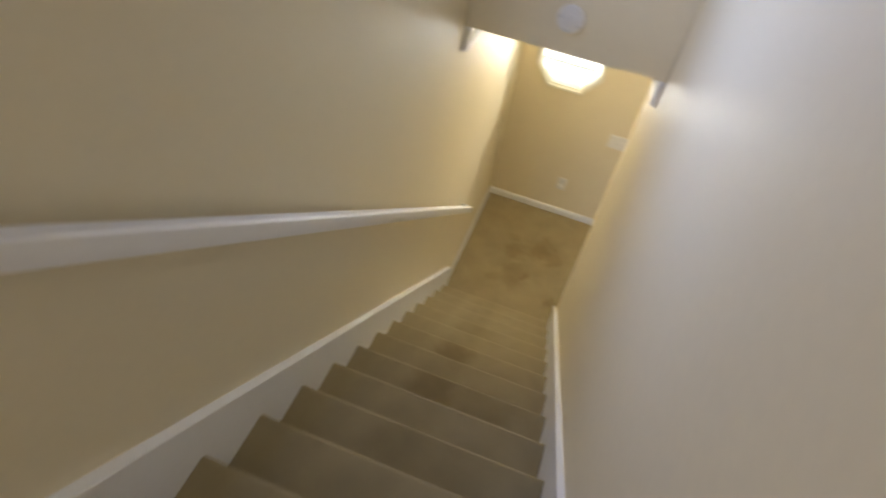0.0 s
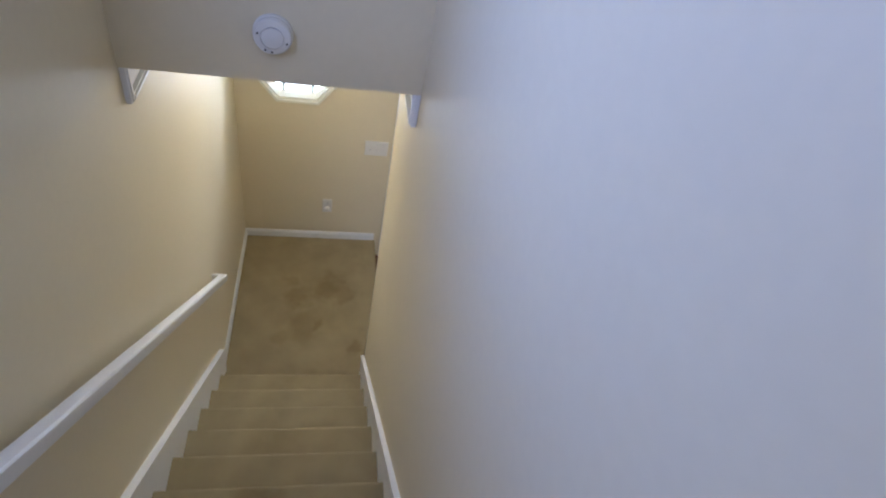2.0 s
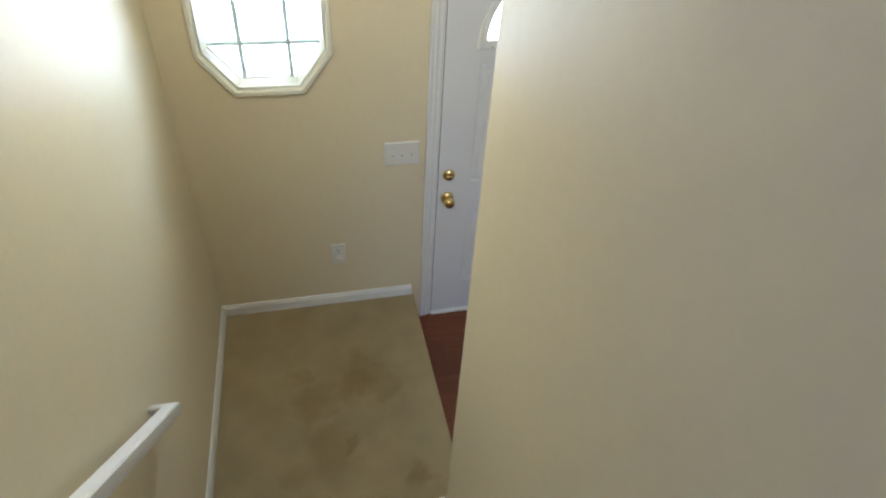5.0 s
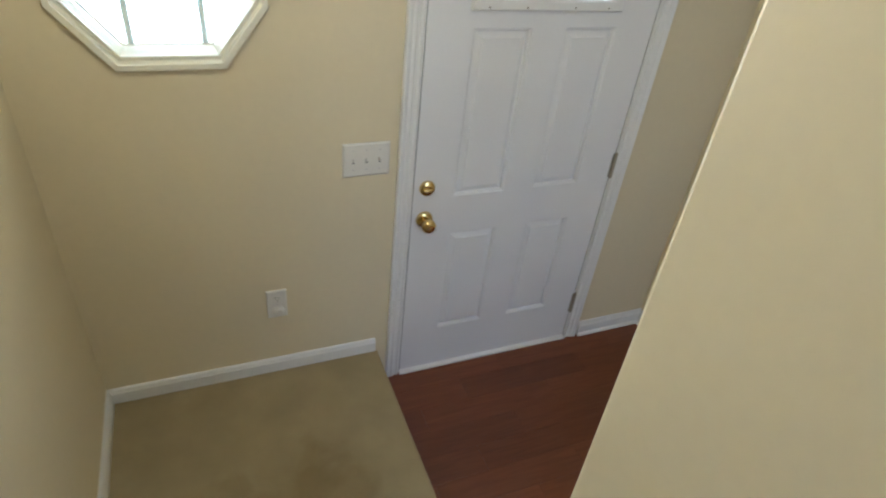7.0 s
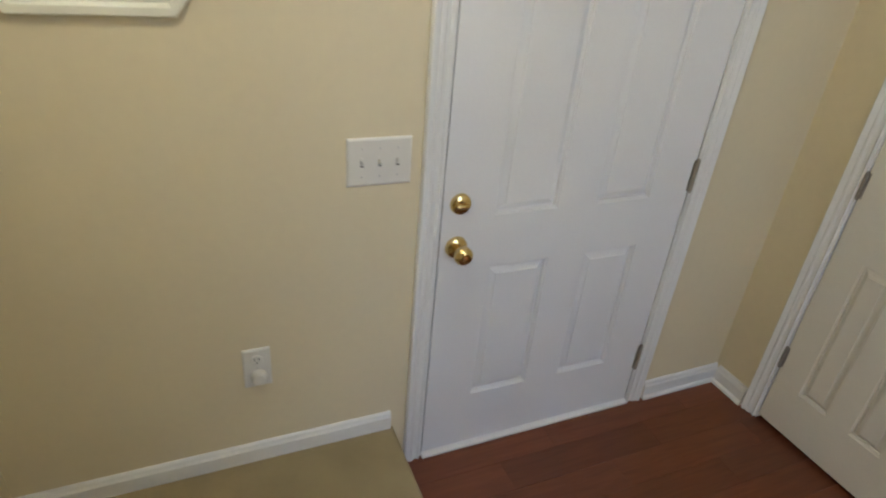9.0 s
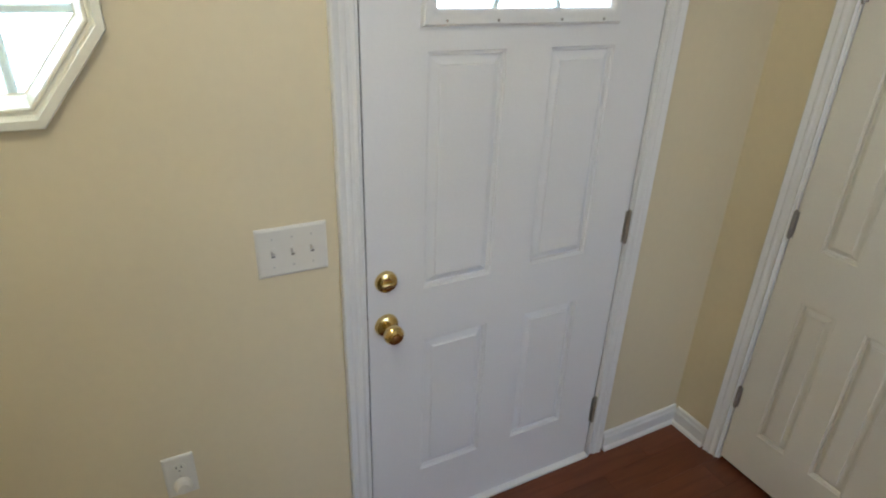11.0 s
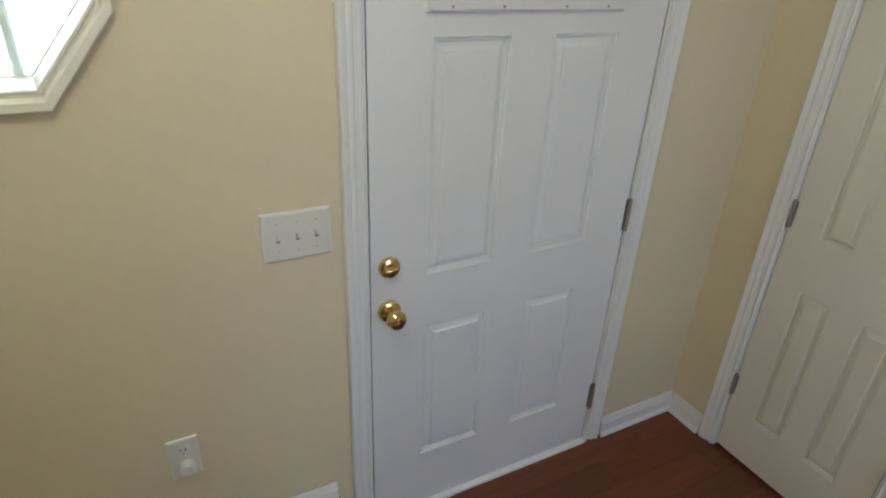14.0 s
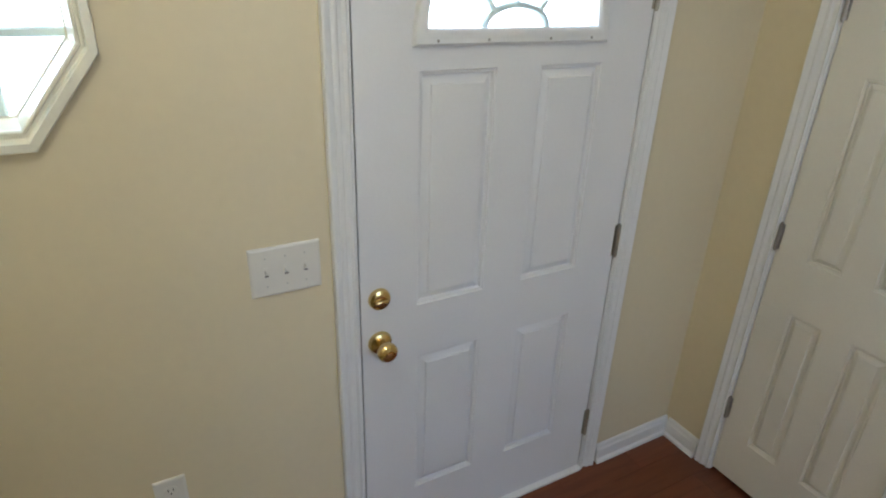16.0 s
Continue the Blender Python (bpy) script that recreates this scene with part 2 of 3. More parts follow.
def wall_north():
    bm = bmesh.new()
    x0, x1, zlo, zhi = 0.0, 0.85, FOY - 0.15, CEIL_Z
    hole = [(u * 0.252, v * 0.252) for u, v in OCT]
    inner = [(OCX + u, OCZ + v) for u, v in hole]
    rim = [(OCX - 0.115, zlo), (OCX + 0.115, zlo), (x1, OCZ - 0.135), (x1, OCZ + 0.135), (OCX + 0.115, zhi), (OCX - 0.115, zhi), (x0, OCZ + 0.135), (x0, OCZ - 0.135)]
    corner = {1: (x1, zlo), 3: (x1, zhi), 5: (x0, zhi), 7: (x0, zlo)}
    for y in (0.0, WALL_T):
        vi = [bm.verts.new((x, y, z)) for x, z in inner]
        vr = [bm.verts.new((x, y, z)) for x, z in rim]
        for i in range(8):
            j = (i + 1) % 8
            if i in corner:
                c = bm.verts.new((corner[i][0], y, corner[i][1]))
                bm.faces.new((vi[i], vr[i], c, vr[j], vi[j]))
            else:
                bm.faces.new((vi[i], vr[i], vr[j], vi[j]))
    n = len(bm.verts) // 2
    bm.verts.ensure_lookup_table()
    for i in range(8):
        j = (i + 1) % 8
        bm.faces.new((bm.verts[i], bm.verts[j], bm.verts[n + j], bm.verts[n + i]))
    box_into(bm, x1, DX0 - 0.02, 0, WALL_T, zlo, zhi)
    box_into(bm, DX0 - 0.02, DX1 + 0.02, 0, WALL_T, DZ1 + 0.02, zhi)
    box_into(bm, DX1 + 0.02, EAST + 0.15, 0, WALL_T, zlo, zhi)
    return structure(part("wall_north", bm, WALL), "cream painted entry wall with an octagonal window opening", "wall")


wall_north()
# high opening is added for the stair fill lamp, no window known here
bm = box(-0.15, 0, UP_Y, WALL_T, FOY - 0.15, 3.13)
box_into(bm, -0.15, 0, UP_Y, -3.05, 3.13, TOP_Z)
box_into(bm, -0.15, 0, -2.51, WALL_T, 3.13, TOP_Z)
box_into(bm, -0.15, 0, -3.05, -2.51, 3.67, TOP_Z)
structure(part("wall_west", bm, WALL), "cream painted stair wall with an opening added for a fill lamp above the handrail", "wall")
prof = [(UP_Y - 2.0, FOY - 0.1), (WEND, FOY - 0.1), (WEND, CEIL_Z - 0.001), (SOF_Y + 0.12, CEIL_Z - 0.001), (SOF_Y + 0.12, TOP_Z), (UP_Y - 2.0, TOP_Z)]
ins = [(y - (0.007 if y == WEND else 0), z) for y, z in prof]
bm = loft([[(x, y, z) for y, z in p] for x, p in ((RW, ins), (RW + 0.002, [(y + (0.005 if y < WEND and y > WEND - 0.01 else 0), z) for y, z in ins]), (RW + 0.007, prof), (RWB - 0.007, prof), (RWB, ins))])
structure(part("wall_stair", bm, WALL), "cream painted wall beside the carpeted stair", "wall")
bm = box(0, RW, SOF_Y, SOF_Y + 0.12, CEIL_Z - 0.004, TOP_Z)
structure(part("wall_header", bm, WALL), "painted header over the stair where the ceiling drops", "wall")
bm = box(0, RWB, SOF_Y + 0.12, 0, CEIL_Z, CEIL_Z + 0.25)
box_into(bm, RWB, EAST, SOUTH, 0, CEIL_Z, CEIL_Z + 0.25)
structure(part("ceiling", bm, CEIL), "flat off-white ceiling over landing and hall", "ceiling")

# east wall with the closet opening
CY0, CY1, CZ0, CZ1 = -0.765, -0.247, FOY + 0.02, 1.83
bm = box(EAST, EAST + 0.12, CY1 + 0.012, 0, FOY - 0.1, CEIL_Z)
box_into(bm, EAST, EAST + 0.12, SOUTH, CY0 - 0.012, FOY - 0.1, CEIL_Z)
box_into(bm, EAST, EAST + 0.12, CY0 - 0.012, CY1 + 0.012, CZ1 + 0.012, CEIL_Z)
structure(part("wall_east", bm, WALL), "cream painted hall wall with a closet doorway", "wall")
bm = box(EAST + 0.12, EAST + 0.7, -0.95, -0.1, CZ1 + 0.1, CZ1 + 0.2)
box_into(bm, EAST + 0.7, EAST + 0.8, -0.95, -0.1, FOY - 0.1, CZ1 + 0.2)
box_into(bm, EAST + 0.12, EAST + 0.8, -1.0, -0.95, FOY - 0.1, CZ1 + 0.2)
box_into(bm, EAST + 0.12, EAST + 0.8, -0.1, -0.05, FOY - 0.1, CZ1 + 0.2)
structure(part("closet_wall", bm, WALL), "plain closet walls behind the shut door", "wall")
# unseen end wall, opening made only for the hall fill lamp
bm = box(RWB, 1.15, SOUTH - 0.12, SOUTH, FOY - 0.1, CEIL_Z)
box_into(bm, 2.3, EAST, SOUTH - 0.12, SOUTH, FOY - 0.1, CEIL_Z)
box_into(bm, 1.15, 2.3, SOUTH - 0.12, SOUTH, FOY - 0.1, 0.8)
box_into(bm, 1.15, 2.3, SOUTH - 0.12, SOUTH, 2.3, CEIL_Z)
structure(part("wall_south", bm, WALL), "plain cream hall end wall with an opening added for a fill lamp", "wall")

# upper hall
bm = box(-1.9, RW, UP_Y - 2.0, UP_Y - 0.02, UP_Z - 0.25, UP_Z)
structure(part("upper_floor", bm, CARPET), "beige carpeted floor of the upper hall", "floor")
bm = box(-1.9, RWB, UP_Y - 2.0, SOF_Y + 0.12, TOP_Z, TOP_Z + 0.2)
structure(part("upper_ceiling", bm, CEIL), "plain ceiling over the stairwell", "ceiling")
BY = UP_Y - 2.0
bm = box(-2.05, -1.9, BY, UP_Y + 0.1, UP_Z - 0.25, TOP_Z)
structure(part("upper_wall_west", bm, WALL), "plain cream wall of the upper hall", "wall")
bm = box(-1.9, -0.15, UP_Y, UP_Y + 0.12, UP_Z - 0.25, TOP_Z)
structure(part("upper_wall_north", bm, WALL), "plain cream wall of the upper hall", "wall")
# unseen wall, its opening added for the upper fill lamp
bm = box(-2.05, -0.72, BY - 0.15, BY, UP_Z - 0.25, TOP_Z)
box_into(bm, 0.28, RWB, BY - 0.15, BY, UP_Z - 0.25, TOP_Z)
box_into(bm, -0.72, 0.28, BY - 0.15, BY, UP_Z - 0.25, 3.47)
box_into(bm, -0.72, 0.28, BY - 0.15, BY, 4.77, TOP_Z)
structure(part("upper_wall_south", bm, WALL), "plain cream wall with an opening added for a fill lamp", "wall")

# ---------- landing and stairs ----------
def bull(x0, x1, y0, y1, z0, z1, r, axis):
    """Block with one rounded upper nosing: axis "x" rounds the edge at x1, axis "y" the edge at y1."""
    lo, hi = (x0, x1) if axis == "x" else (y0, y1)
    pts = [(lo, z0), (lo, z1)] + [(hi - r + r * math.cos(math.pi / 2 * (1 - i / 6)), z1 - r + r * math.sin(math.pi / 2 * (1 - i / 6))) for i in range(7)]
    pts += [(hi, z1 - 2.2 * r), (hi - 0.022, z1 - 2.6 * r), (hi - 0.022, z0)]
    if axis == "x":
        rings = [[(u, y, z) for u, z in pts] for y in (y0, y1)]
    else:
        rings = [[(x, u, z) for u, z in pts] for x in (x0, x1)]
    return loft(rings)


ob = smooth(part("landing_floor", bull(0, EDGE, N1Y - 0.03, 0, FOY, 0, 0.016, "x"), CARPET_ST))
structure(ob, "worn beige carpet landing with dark foot stains", "floor")

stairs = tagged(empty("staircase", (0.44, N1Y, 0)), "straight beige carpeted stair between two walls", "staircase", kind="structure")
step_me = None
for i in range(1, STEPS + 1):
    if step_me is None:
        ob = smooth(part("step", bull(0.012, RW - 0.006, -0.30, 0, -RISE, 0, 0.017, "y"), CARPET_STEPS, stairs))
        step_me = ob.data
    else:
        ob = new("step", step_me)
        ob.parent = stairs
    ob.location = (-0.44, -RUN * (i - 1), RISE * i)
bm = bmesh.new()
for i in range(1, STEPS):
    box_into(bm, 0.02, RW - 0.02, N1Y - RUN * i - 0.25, N1Y - RUN * i - 0.02, -0.2, RISE * i - 0.01)
part("stair_carcass", bm, CARPET, stairs).location = (-0.44, -N1Y, 0)

# sloped skirt boards with a small top bead
SK_Y, SK_Z, SK_M = -1.28, 0.215, 0.845
for name, xa, xb in (("skirt_board_west", 0.0, 0.024), ("skirt_board_east", RW - 0.016, RW)):
    far = UP_Y - 0.1
    zt = lambda y: SK_Z + SK_M * (SK_Y - y)
    ye = SK_Y if xa == 0 else WEND + 0.006
    ring = lambda x: [(x, ye, -0.01), (x, ye, zt(ye)), (x, far, zt(far)), (x, far, zt(far) - 0.5)]
    bm = loft([ring(xa), ring(xb)])
    o1, o2 = (xa, xb + 0.006) if xa == 0 else (xa - 0.006, xb)
    cap = lambda x: [(x, ye + 0.004, zt(ye) - 0.018), (x, ye + 0.004, zt(ye) + 0.004), (x, far, zt(far) + 0.004), (x, far, zt(far) - 0.018)]
    b2 = loft([cap(o1), cap(o2)])
    me = bpy.data.meshes.new("tmp")
    b2.to_mesh(me)
    bm.from_mesh(me)
    bpy.data.meshes.remove(me)
    structure(part(name, bm, WHITE), "white painted skirt board along the stair", "trim")

# ---------- baseboards ----------
BASE_PROF = ((0, 0), (0.014, 0), (0.014, 0.048), (0.011, 0.054), (0.008, 0.063), (0.003, 0.068), (0, 0.068))


def run_trim(name, prof, a, b, inward, z, label, material=WHITE):
    a, b, n = Vector((*a, z)), Vector((*b, z)), Vector((*inward, 0))
    rings = [[p + n * d + Vector((0, 0, h)) for d, h in prof] for p in (a, b)]
    return structure(part(name, loft(rings), material), label, "trim")


run_trim("baseboard_landing_north", BASE_PROF, (0.0, -0.001), (1.022, -0.001), (0, -1), 0, "white wooden baseboard above the landing carpet")
run_trim("baseboard_landing_west", BASE_PROF, (0.001, SK_Y), (0.001, -0.012), (1, 0), 0, "white wooden baseboard above the landing carpet")
SHOE = ((0, 0), (0.024, 0), (0.022, 0.010), (0.016, 0.016), (0.014, 0.018), (0.014, 0.060), (0.010, 0.068), (0.008, 0.080), (0.003, 0.086), (0, 0.086))
run_trim("baseboard_hall_north", SHOE, (DX1 + 0.082, -0.001), (EAST, -0.001), (0, -1), FOY, "white moulded baseboard with shoe strip above wood floor")
run_trim("baseboard_hall_east", SHOE, (EAST - 0.001, -0.02), (EAST - 0.001, CY1 + 0.075), (-1, 0), FOY, "white moulded baseboard with shoe strip above wood floor")
run_trim("baseboard_hall_east_far", SHOE, (EAST - 0.001, SOUTH), (EAST - 0.001, CY0 - 0.078), (-1, 0), FOY, "white moulded baseboard with shoe strip above wood floor")

# ---------- moulded casing ----------
CASING = ((0.0, 0.0), (0.0, 0.007), (0.004, 0.012), (0.010, 0.010), (0.014, 0.007), (0.026, 0.009), (0.032, 0.014), (0.040, 0.015), (0.046, 0.012), (0.058, 0.017), (0.066, 0.019), (0.071, 0.017), (0.073, 0.0))


def casing(name, u0, u1, z0, z1, place, label):
    """Mitred casing round an opening u0..u1 up to z1; place turns (u, out, z) into the world."""
    thing = tagged(empty(name), label, "door trim", kind="structure")
    for nm, pts in (("left_leg", lambda d, o: ((u0 - d, o, z0), (u0 - d, o, z1 + d))),
                    ("right_leg", lambda d, o: ((u1 + d, o, z0), (u1 + d, o, z1 + d))),
                    ("head", lambda d, o: ((u0 - d, o, z1 + d), (u1 + d, o, z1 + d)))):
        a = [place(*pts(0.8 * d, o)[0]) for d, o in CASING]
        b = [place(*pts(0.8 * d, o)[1]) for d, o in CASING]
        smooth(part(nm, loft([a, b]), WHITE, thing), 25)
    return thing


casing("front_door_casing", DX0 - 0.013, DX1 + 0.010, FOY, DZ1 + 0.012, lambda u, o, z: (u, -o - 0.001, z), "white fluted wooden casing round the front door")
casing("closet_door_casing", CY0 - 0.010, CY1 + 0.010, FOY, CZ1 + 0.010, lambda u, o, z: (EAST - o - 0.001, u, z), "white moulded wooden casing round the closet door")

# jambs
bm = box(DX0 - 0.0198, DX0 - 0.005, -0.003, WALL_T, FOY, DZ1 + 0.0198)
box_into(bm, DX1 + 0.005, DX1 + 0.0198, -0.003, WALL_T, FOY, DZ1 + 0.0198)
box_into(bm, DX0 - 0.005, DX1 + 0.005, -0.003, WALL_T, DZ1 + 0.005, DZ1 + 0.0198)
structure(part("front_door_jamb", bm, WHITE), "white painted door jamb", "trim")
# strips fill the gaps round the slab, their dark colour acting as shade
bm = box(DX0 - 0.0048, DX0 - 0.0004, 0.004, 0.07, FOY + 0.013, DZ1)
box_into(bm, DX1 + 0.0004, DX1 + 0.0048, 0.004, 0.07, FOY + 0.013, DZ1)
box_into(bm, DX0 + 0.012, DX1 - 0.012, 0.050, 0.07, DZ1 - 0.012, DZ1 + 0.005)
structure(part("gap_shade", bm, GAP_SHADE), "dark strip put in for the shade in the front door gap", "trim")
bm = box(DX0 - 0.004, DX1 + 0.004, -0.020, 0.03, FOY, FOY + 0.012, bev=0.004)
box_into(bm, DX0 - 0.004, DX1 + 0.004, 0.03, WALL_T, FOY - 0.05, FOY + 0.002)
structure(part("threshold", bm, WHITE), "white strip threshold under the front door", "trim")
bm = box(EAST - 0.003, EAST + 0.12, CY1 + 0.003, CY1 + 0.0118, FOY, CZ1 + 0.0118)
box_into(bm, EAST - 0.003, EAST + 0.12, CY0 - 0.0118, CY0 - 0.003, FOY, CZ1 + 0.0118)
box_into(bm, EAST - 0.003, EAST + 0.12, CY0 - 0.003, CY1 + 0.003, CZ1 + 0.003, CZ1 + 0.012)
structure(part("closet_door_jamb", bm, WHITE), "white painted closet jamb", "trim")


# ---------- doors ----------
def ring_faces(bm, rings):
    vs = [[bm.verts.new(p) for p in r] for r in rings]
    n = len(vs[0])
    for a, b in zip(vs, vs[1:]):
        for i in range(n):
            bm.faces.new((a[i], a[(i + 1) % n], b[(i + 1) % n], b[i]))
    bm.faces.new(vs[-1])


def door_face(u0, u1, z0, z1, panels, place, lite=None, thick=0.042):
    """Door leaf with openings where its panels sit, and a half-round light opening."""
    us = sorted({u0, u1, *(v for p in panels for v in p[:2]), *(lite[:2] if lite else ())})
    zs = sorted({z0, z1, *(v for p in panels for v in p[2:]), *(lite[2:4] if lite else ())})
    bm = bmesh.new()
    for a, b in zip(us, us[1:]):
        for c, d in zip(zs, zs[1:]):
            mu, mz = (a + b) / 2, (c + d) / 2
            if any(p[0] < mu < p[1] and p[2] < mz < p[3] for p in panels):
                continue
            inlite = lite and lite[0] < mu < lite[1] and lite[2] < mz < lite[3]
            if not inlite:
                for o in (0, -thick):
                    bm.faces.new([bm.verts.new(place(u, o, z)) for u, z in ((a, c), (b, c), (b, d), (a, d))])
    if lite:
        cu, hw, zb, h = (lite[0] + lite[1]) / 2, (lite[1] - lite[0]) / 2, lite[2], lite[3] - lite[2]
        n = 32
        arc = [(cu - hw * math.cos(math.pi * i / n), zb + h * math.sin(math.pi * i / n)) for i in range(n + 1)]
        for (a, za), (b, zb2) in zip(arc, arc[1:]):
            for o in (0, -thick):
                bm.faces.new([bm.verts.new(place(u, o, z)) for u, z in ((a, za), (b, zb2), (b, lite[3]), (a, lite[3]))])
            bm.faces.new([bm.verts.new(place(u, o, z)) for u, o, z in ((a, 0, za), (b, 0, zb2), (b, -thick, zb2), (a, -thick, za))])
        bm.faces.new([bm.verts.new(place(u, o, lite[2])) for u, o in ((lite[0], 0), (lite[1], 0), (lite[1], -thick), (lite[0], -thick))])
    bmesh.ops.remove_doubles(bm, verts=bm.verts[:], dist=1e-5)
    for pts in ([(u0, z0), (u0, z1)], [(u1, z0), (u1, z1)], [(u0, z0), (u1, z0)], [(u0, z1), (u1, z1)]):
        (a, c), (b, d) = pts
        bm.faces.new([bm.verts.new(place(*q)) for q in ((a, 0, c), (b, 0, d), (b, -thick, d), (a, -thick, c))])
    return bm


def raised_panel(p, place, deep=0.014, field=0.036):
    u0, u1, z0, z1 = p
    bm = bmesh.new()
    rect = lambda i, o: [place(u, o, z) for u, z in ((u0 + i, z0 + i), (u1 - i, z0 + i), (u1 - i, z1 - i), (u0 + i, z1 - i))]
    ring_faces(bm, [rect(0, 0), rect(0.003, -deep * 0.3), rect(0.007, -deep * 0.3), rect(0.010, -deep), rect(0.013, -deep), rect(field - 0.004, -deep * 0.32), rect(field - 0.003, -0.0008), rect(field, 0.0)])
    return bm


def hinge(place, u, z0, z1, parent, material, leaf=0.012):
    bm = bmesh.new()
    p = place(u, 0.006, (z0 + z1) / 2)
    b2 = lathe(((0.0, z0 - 0.006), (0.004, z0 - 0.005), (0.0045, z0), (0.0065, z0 + 0.0005), *((r, z0 + (z1 - z0) * k / 5 + d) for k in range(1, 5) for r, d in ((0.0065, -0.001), (0.0055, 0.0), (0.0065, 0.001))), (0.0065, z1 - 0.0005), (0.0045, z1), (0.004, z1 + 0.005), (0.0, z1 + 0.006)), (0, 0, 1), (p[0], p[1], 0), 14)
    me = bpy.data.meshes.new("tmp")
    b2.to_mesh(me)
    b2.free()
    bm.from_mesh(me)
    bpy.data.meshes.remove(me)
    ob = smooth(part("hinge", bm, material, parent), 35)
    a, b = place(u - leaf, 0.0012, z0), place(u + leaf, -0.02, z1)
    part("leaf", box(min(a[0], b[0]), max(a[0], b[0]), min(a[1], b[1]), max(a[1], b[1]), z0, z1), material, ob)
    return ob


front = tagged(empty("front_door"), "white panelled front door with fanlight, brass knob and deadbolt, shut", "door", kind="structure")
pl = lambda u, o, z: (u, -o, z)
PU = ((1.308, 1.521), (1.653, 1.862))
PANELS = [(*PU[k], *z) for z in ((0.733, 1.355), (0.056, 0.564)) for k in (0, 1)]
LITE = (1.320, 1.829, 1.441, 1.725)
slab = part("slab", door_face(DX0, DX1, DZ0 + 0.010, DZ1, PANELS, pl, LITE), DOORW, front)
for p in PANELS:
    part("panel", raised_panel(p, pl), DOORW, slab)
# fanlight: moulded frame, bars, panes and screws
cu, hw, zb, h = (LITE[0] + LITE[1]) / 2, (LITE[1] - LITE[0]) / 2, LITE[2], LITE[3] - LITE[2]


def half_loop(grow, out):
    n = 40
    pts = [(cu + (hw + grow) * math.cos(math.pi * i / n), -out, zb - grow + (h + 2 * grow) * math.sin(math.pi * i / n) if 0 < i < n else zb - grow) for i in range(n + 1)]
    return pts


rings = [half_loop(g, o) for g, o in ((-0.006, -0.03), (-0.006, 0.004), (0.002, 0.012), (0.012, 0.014), (0.020, 0.011), (0.026, 0.012), (0.032, 0.006), (0.033, 0.0))]
lite_frame = smooth(part("fanlight_frame", loft(rings, cap=False), WHITE, front), 35)
for i in range(4):
    part("screw", lathe(((0.0035, 0), (0.0035, 0.002), (0.001, 0.003)), (0, -1, 0), (cu + (-0.226, -0.090, 0.093, 0.226)[i], -0.0105, zb - 0.020), 10), STEEL, lite_frame)
glass_pts = half_loop(-0.004, -0.018)
bm = bmesh.new()
bm.faces.new([bm.verts.new(q) for q in glass_pts])
pane = part("glass_pane", bm, GLASS, front)
pane.visible_shadow = False


def bar(pts, w, y0, y1):
    """Flat strip through points in the door plane."""
    rings = []
    for i, (u, z) in enumerate(pts):
        a, b = pts[max(i - 1, 0)], pts[min(i + 1, len(pts) - 1)]
        t = Vector((b[0] - a[0], b[1] - a[1])).normalized()
        nx, nz = -t.y * w / 2, t.x * w / 2
        rings.append([(u + nx, y0, z + nz), (u + nx * 0.5, y0 - 0.004, z + nz * 0.5), (u - nx * 0.5, y0 - 0.004, z - nz * 0.5), (u - nx, y0, z - nz), (u - nx, y1, z - nz), (u + nx, y1, z + nz)])
    return loft(rings)


small = 0.092
arc = [(cu + small * math.cos(math.pi * i / 20), zb + 0.004 + 0.052 * math.sin(math.pi * i / 20)) for i in range(21)]
part("grille_bar", bar(arc, 0.014, 0.006, 0.016), MUNTIN, front, "curved pale grille bar")
for a in (45, 90, 135):
    c, s = math.cos(radians(a)), math.sin(radians(a))
    part("grille_bar", bar([(cu + small * c, zb + 0.004 + 0.052 * s), (cu + hw * c * 0.99, zb + h * s * 0.98)], 0.013, 0.0065, 0.016), MUNTIN, front)

# lock set
bolt = smooth(part("deadbolt", lathe(((0.031, 0), (0.031, 0.004), (0.028, 0.011), (0.020, 0.015), (0.012, 0.016), (0.0, 0.016)), (0, -1, 0), (1.197, 0, 0.781)), BRASS, front, "polished brass deadbolt rose"), 30)
smooth(part("thumb_turn", box(1.179, 1.215, -0.026, -0.013, 0.774, 0.786, bev=0.005), BRASS, bolt), 60)
rose = smooth(part("knob_rose", lathe(((0.034, 0), (0.034, 0.004), (0.030, 0.011), (0.018, 0.016), (0.012, 0.018), (0.011, 0.030), (0.0, 0.031)), (0, -1, 0), (1.197, 0, 0.645)), BRASS, front, "polished brass knob rose"), 30)
smooth(part("knob", lathe(((0.0, 0.026), (0.012, 0.027), (0.018, 0.032), (0.025, 0.040), (0.028, 0.050), (0.027, 0.060), (0.022, 0.067), (0.013, 0.070), (0.012, 0.068), (0.010, 0.068), (0.009, 0.072), (0.0, 0.073)), (0, -1, 0), (1.197, 0, 0.645)), BRASS, rose, "round polished brass knob"), 25)
for z in (0.781, 0.645):
    part("latch_plate", box(DX0 - 0.0046, DX0 - 0.0006, -0.0016, 0.02, z - 0.028, z + 0.028), STEEL, front)
for z0, z1 in ((-0.010, 0.102), (0.743, 0.850), (1.490, 1.598)):
    hinge(pl, DX1 + 0.003, z0, z1, front, HINGE)

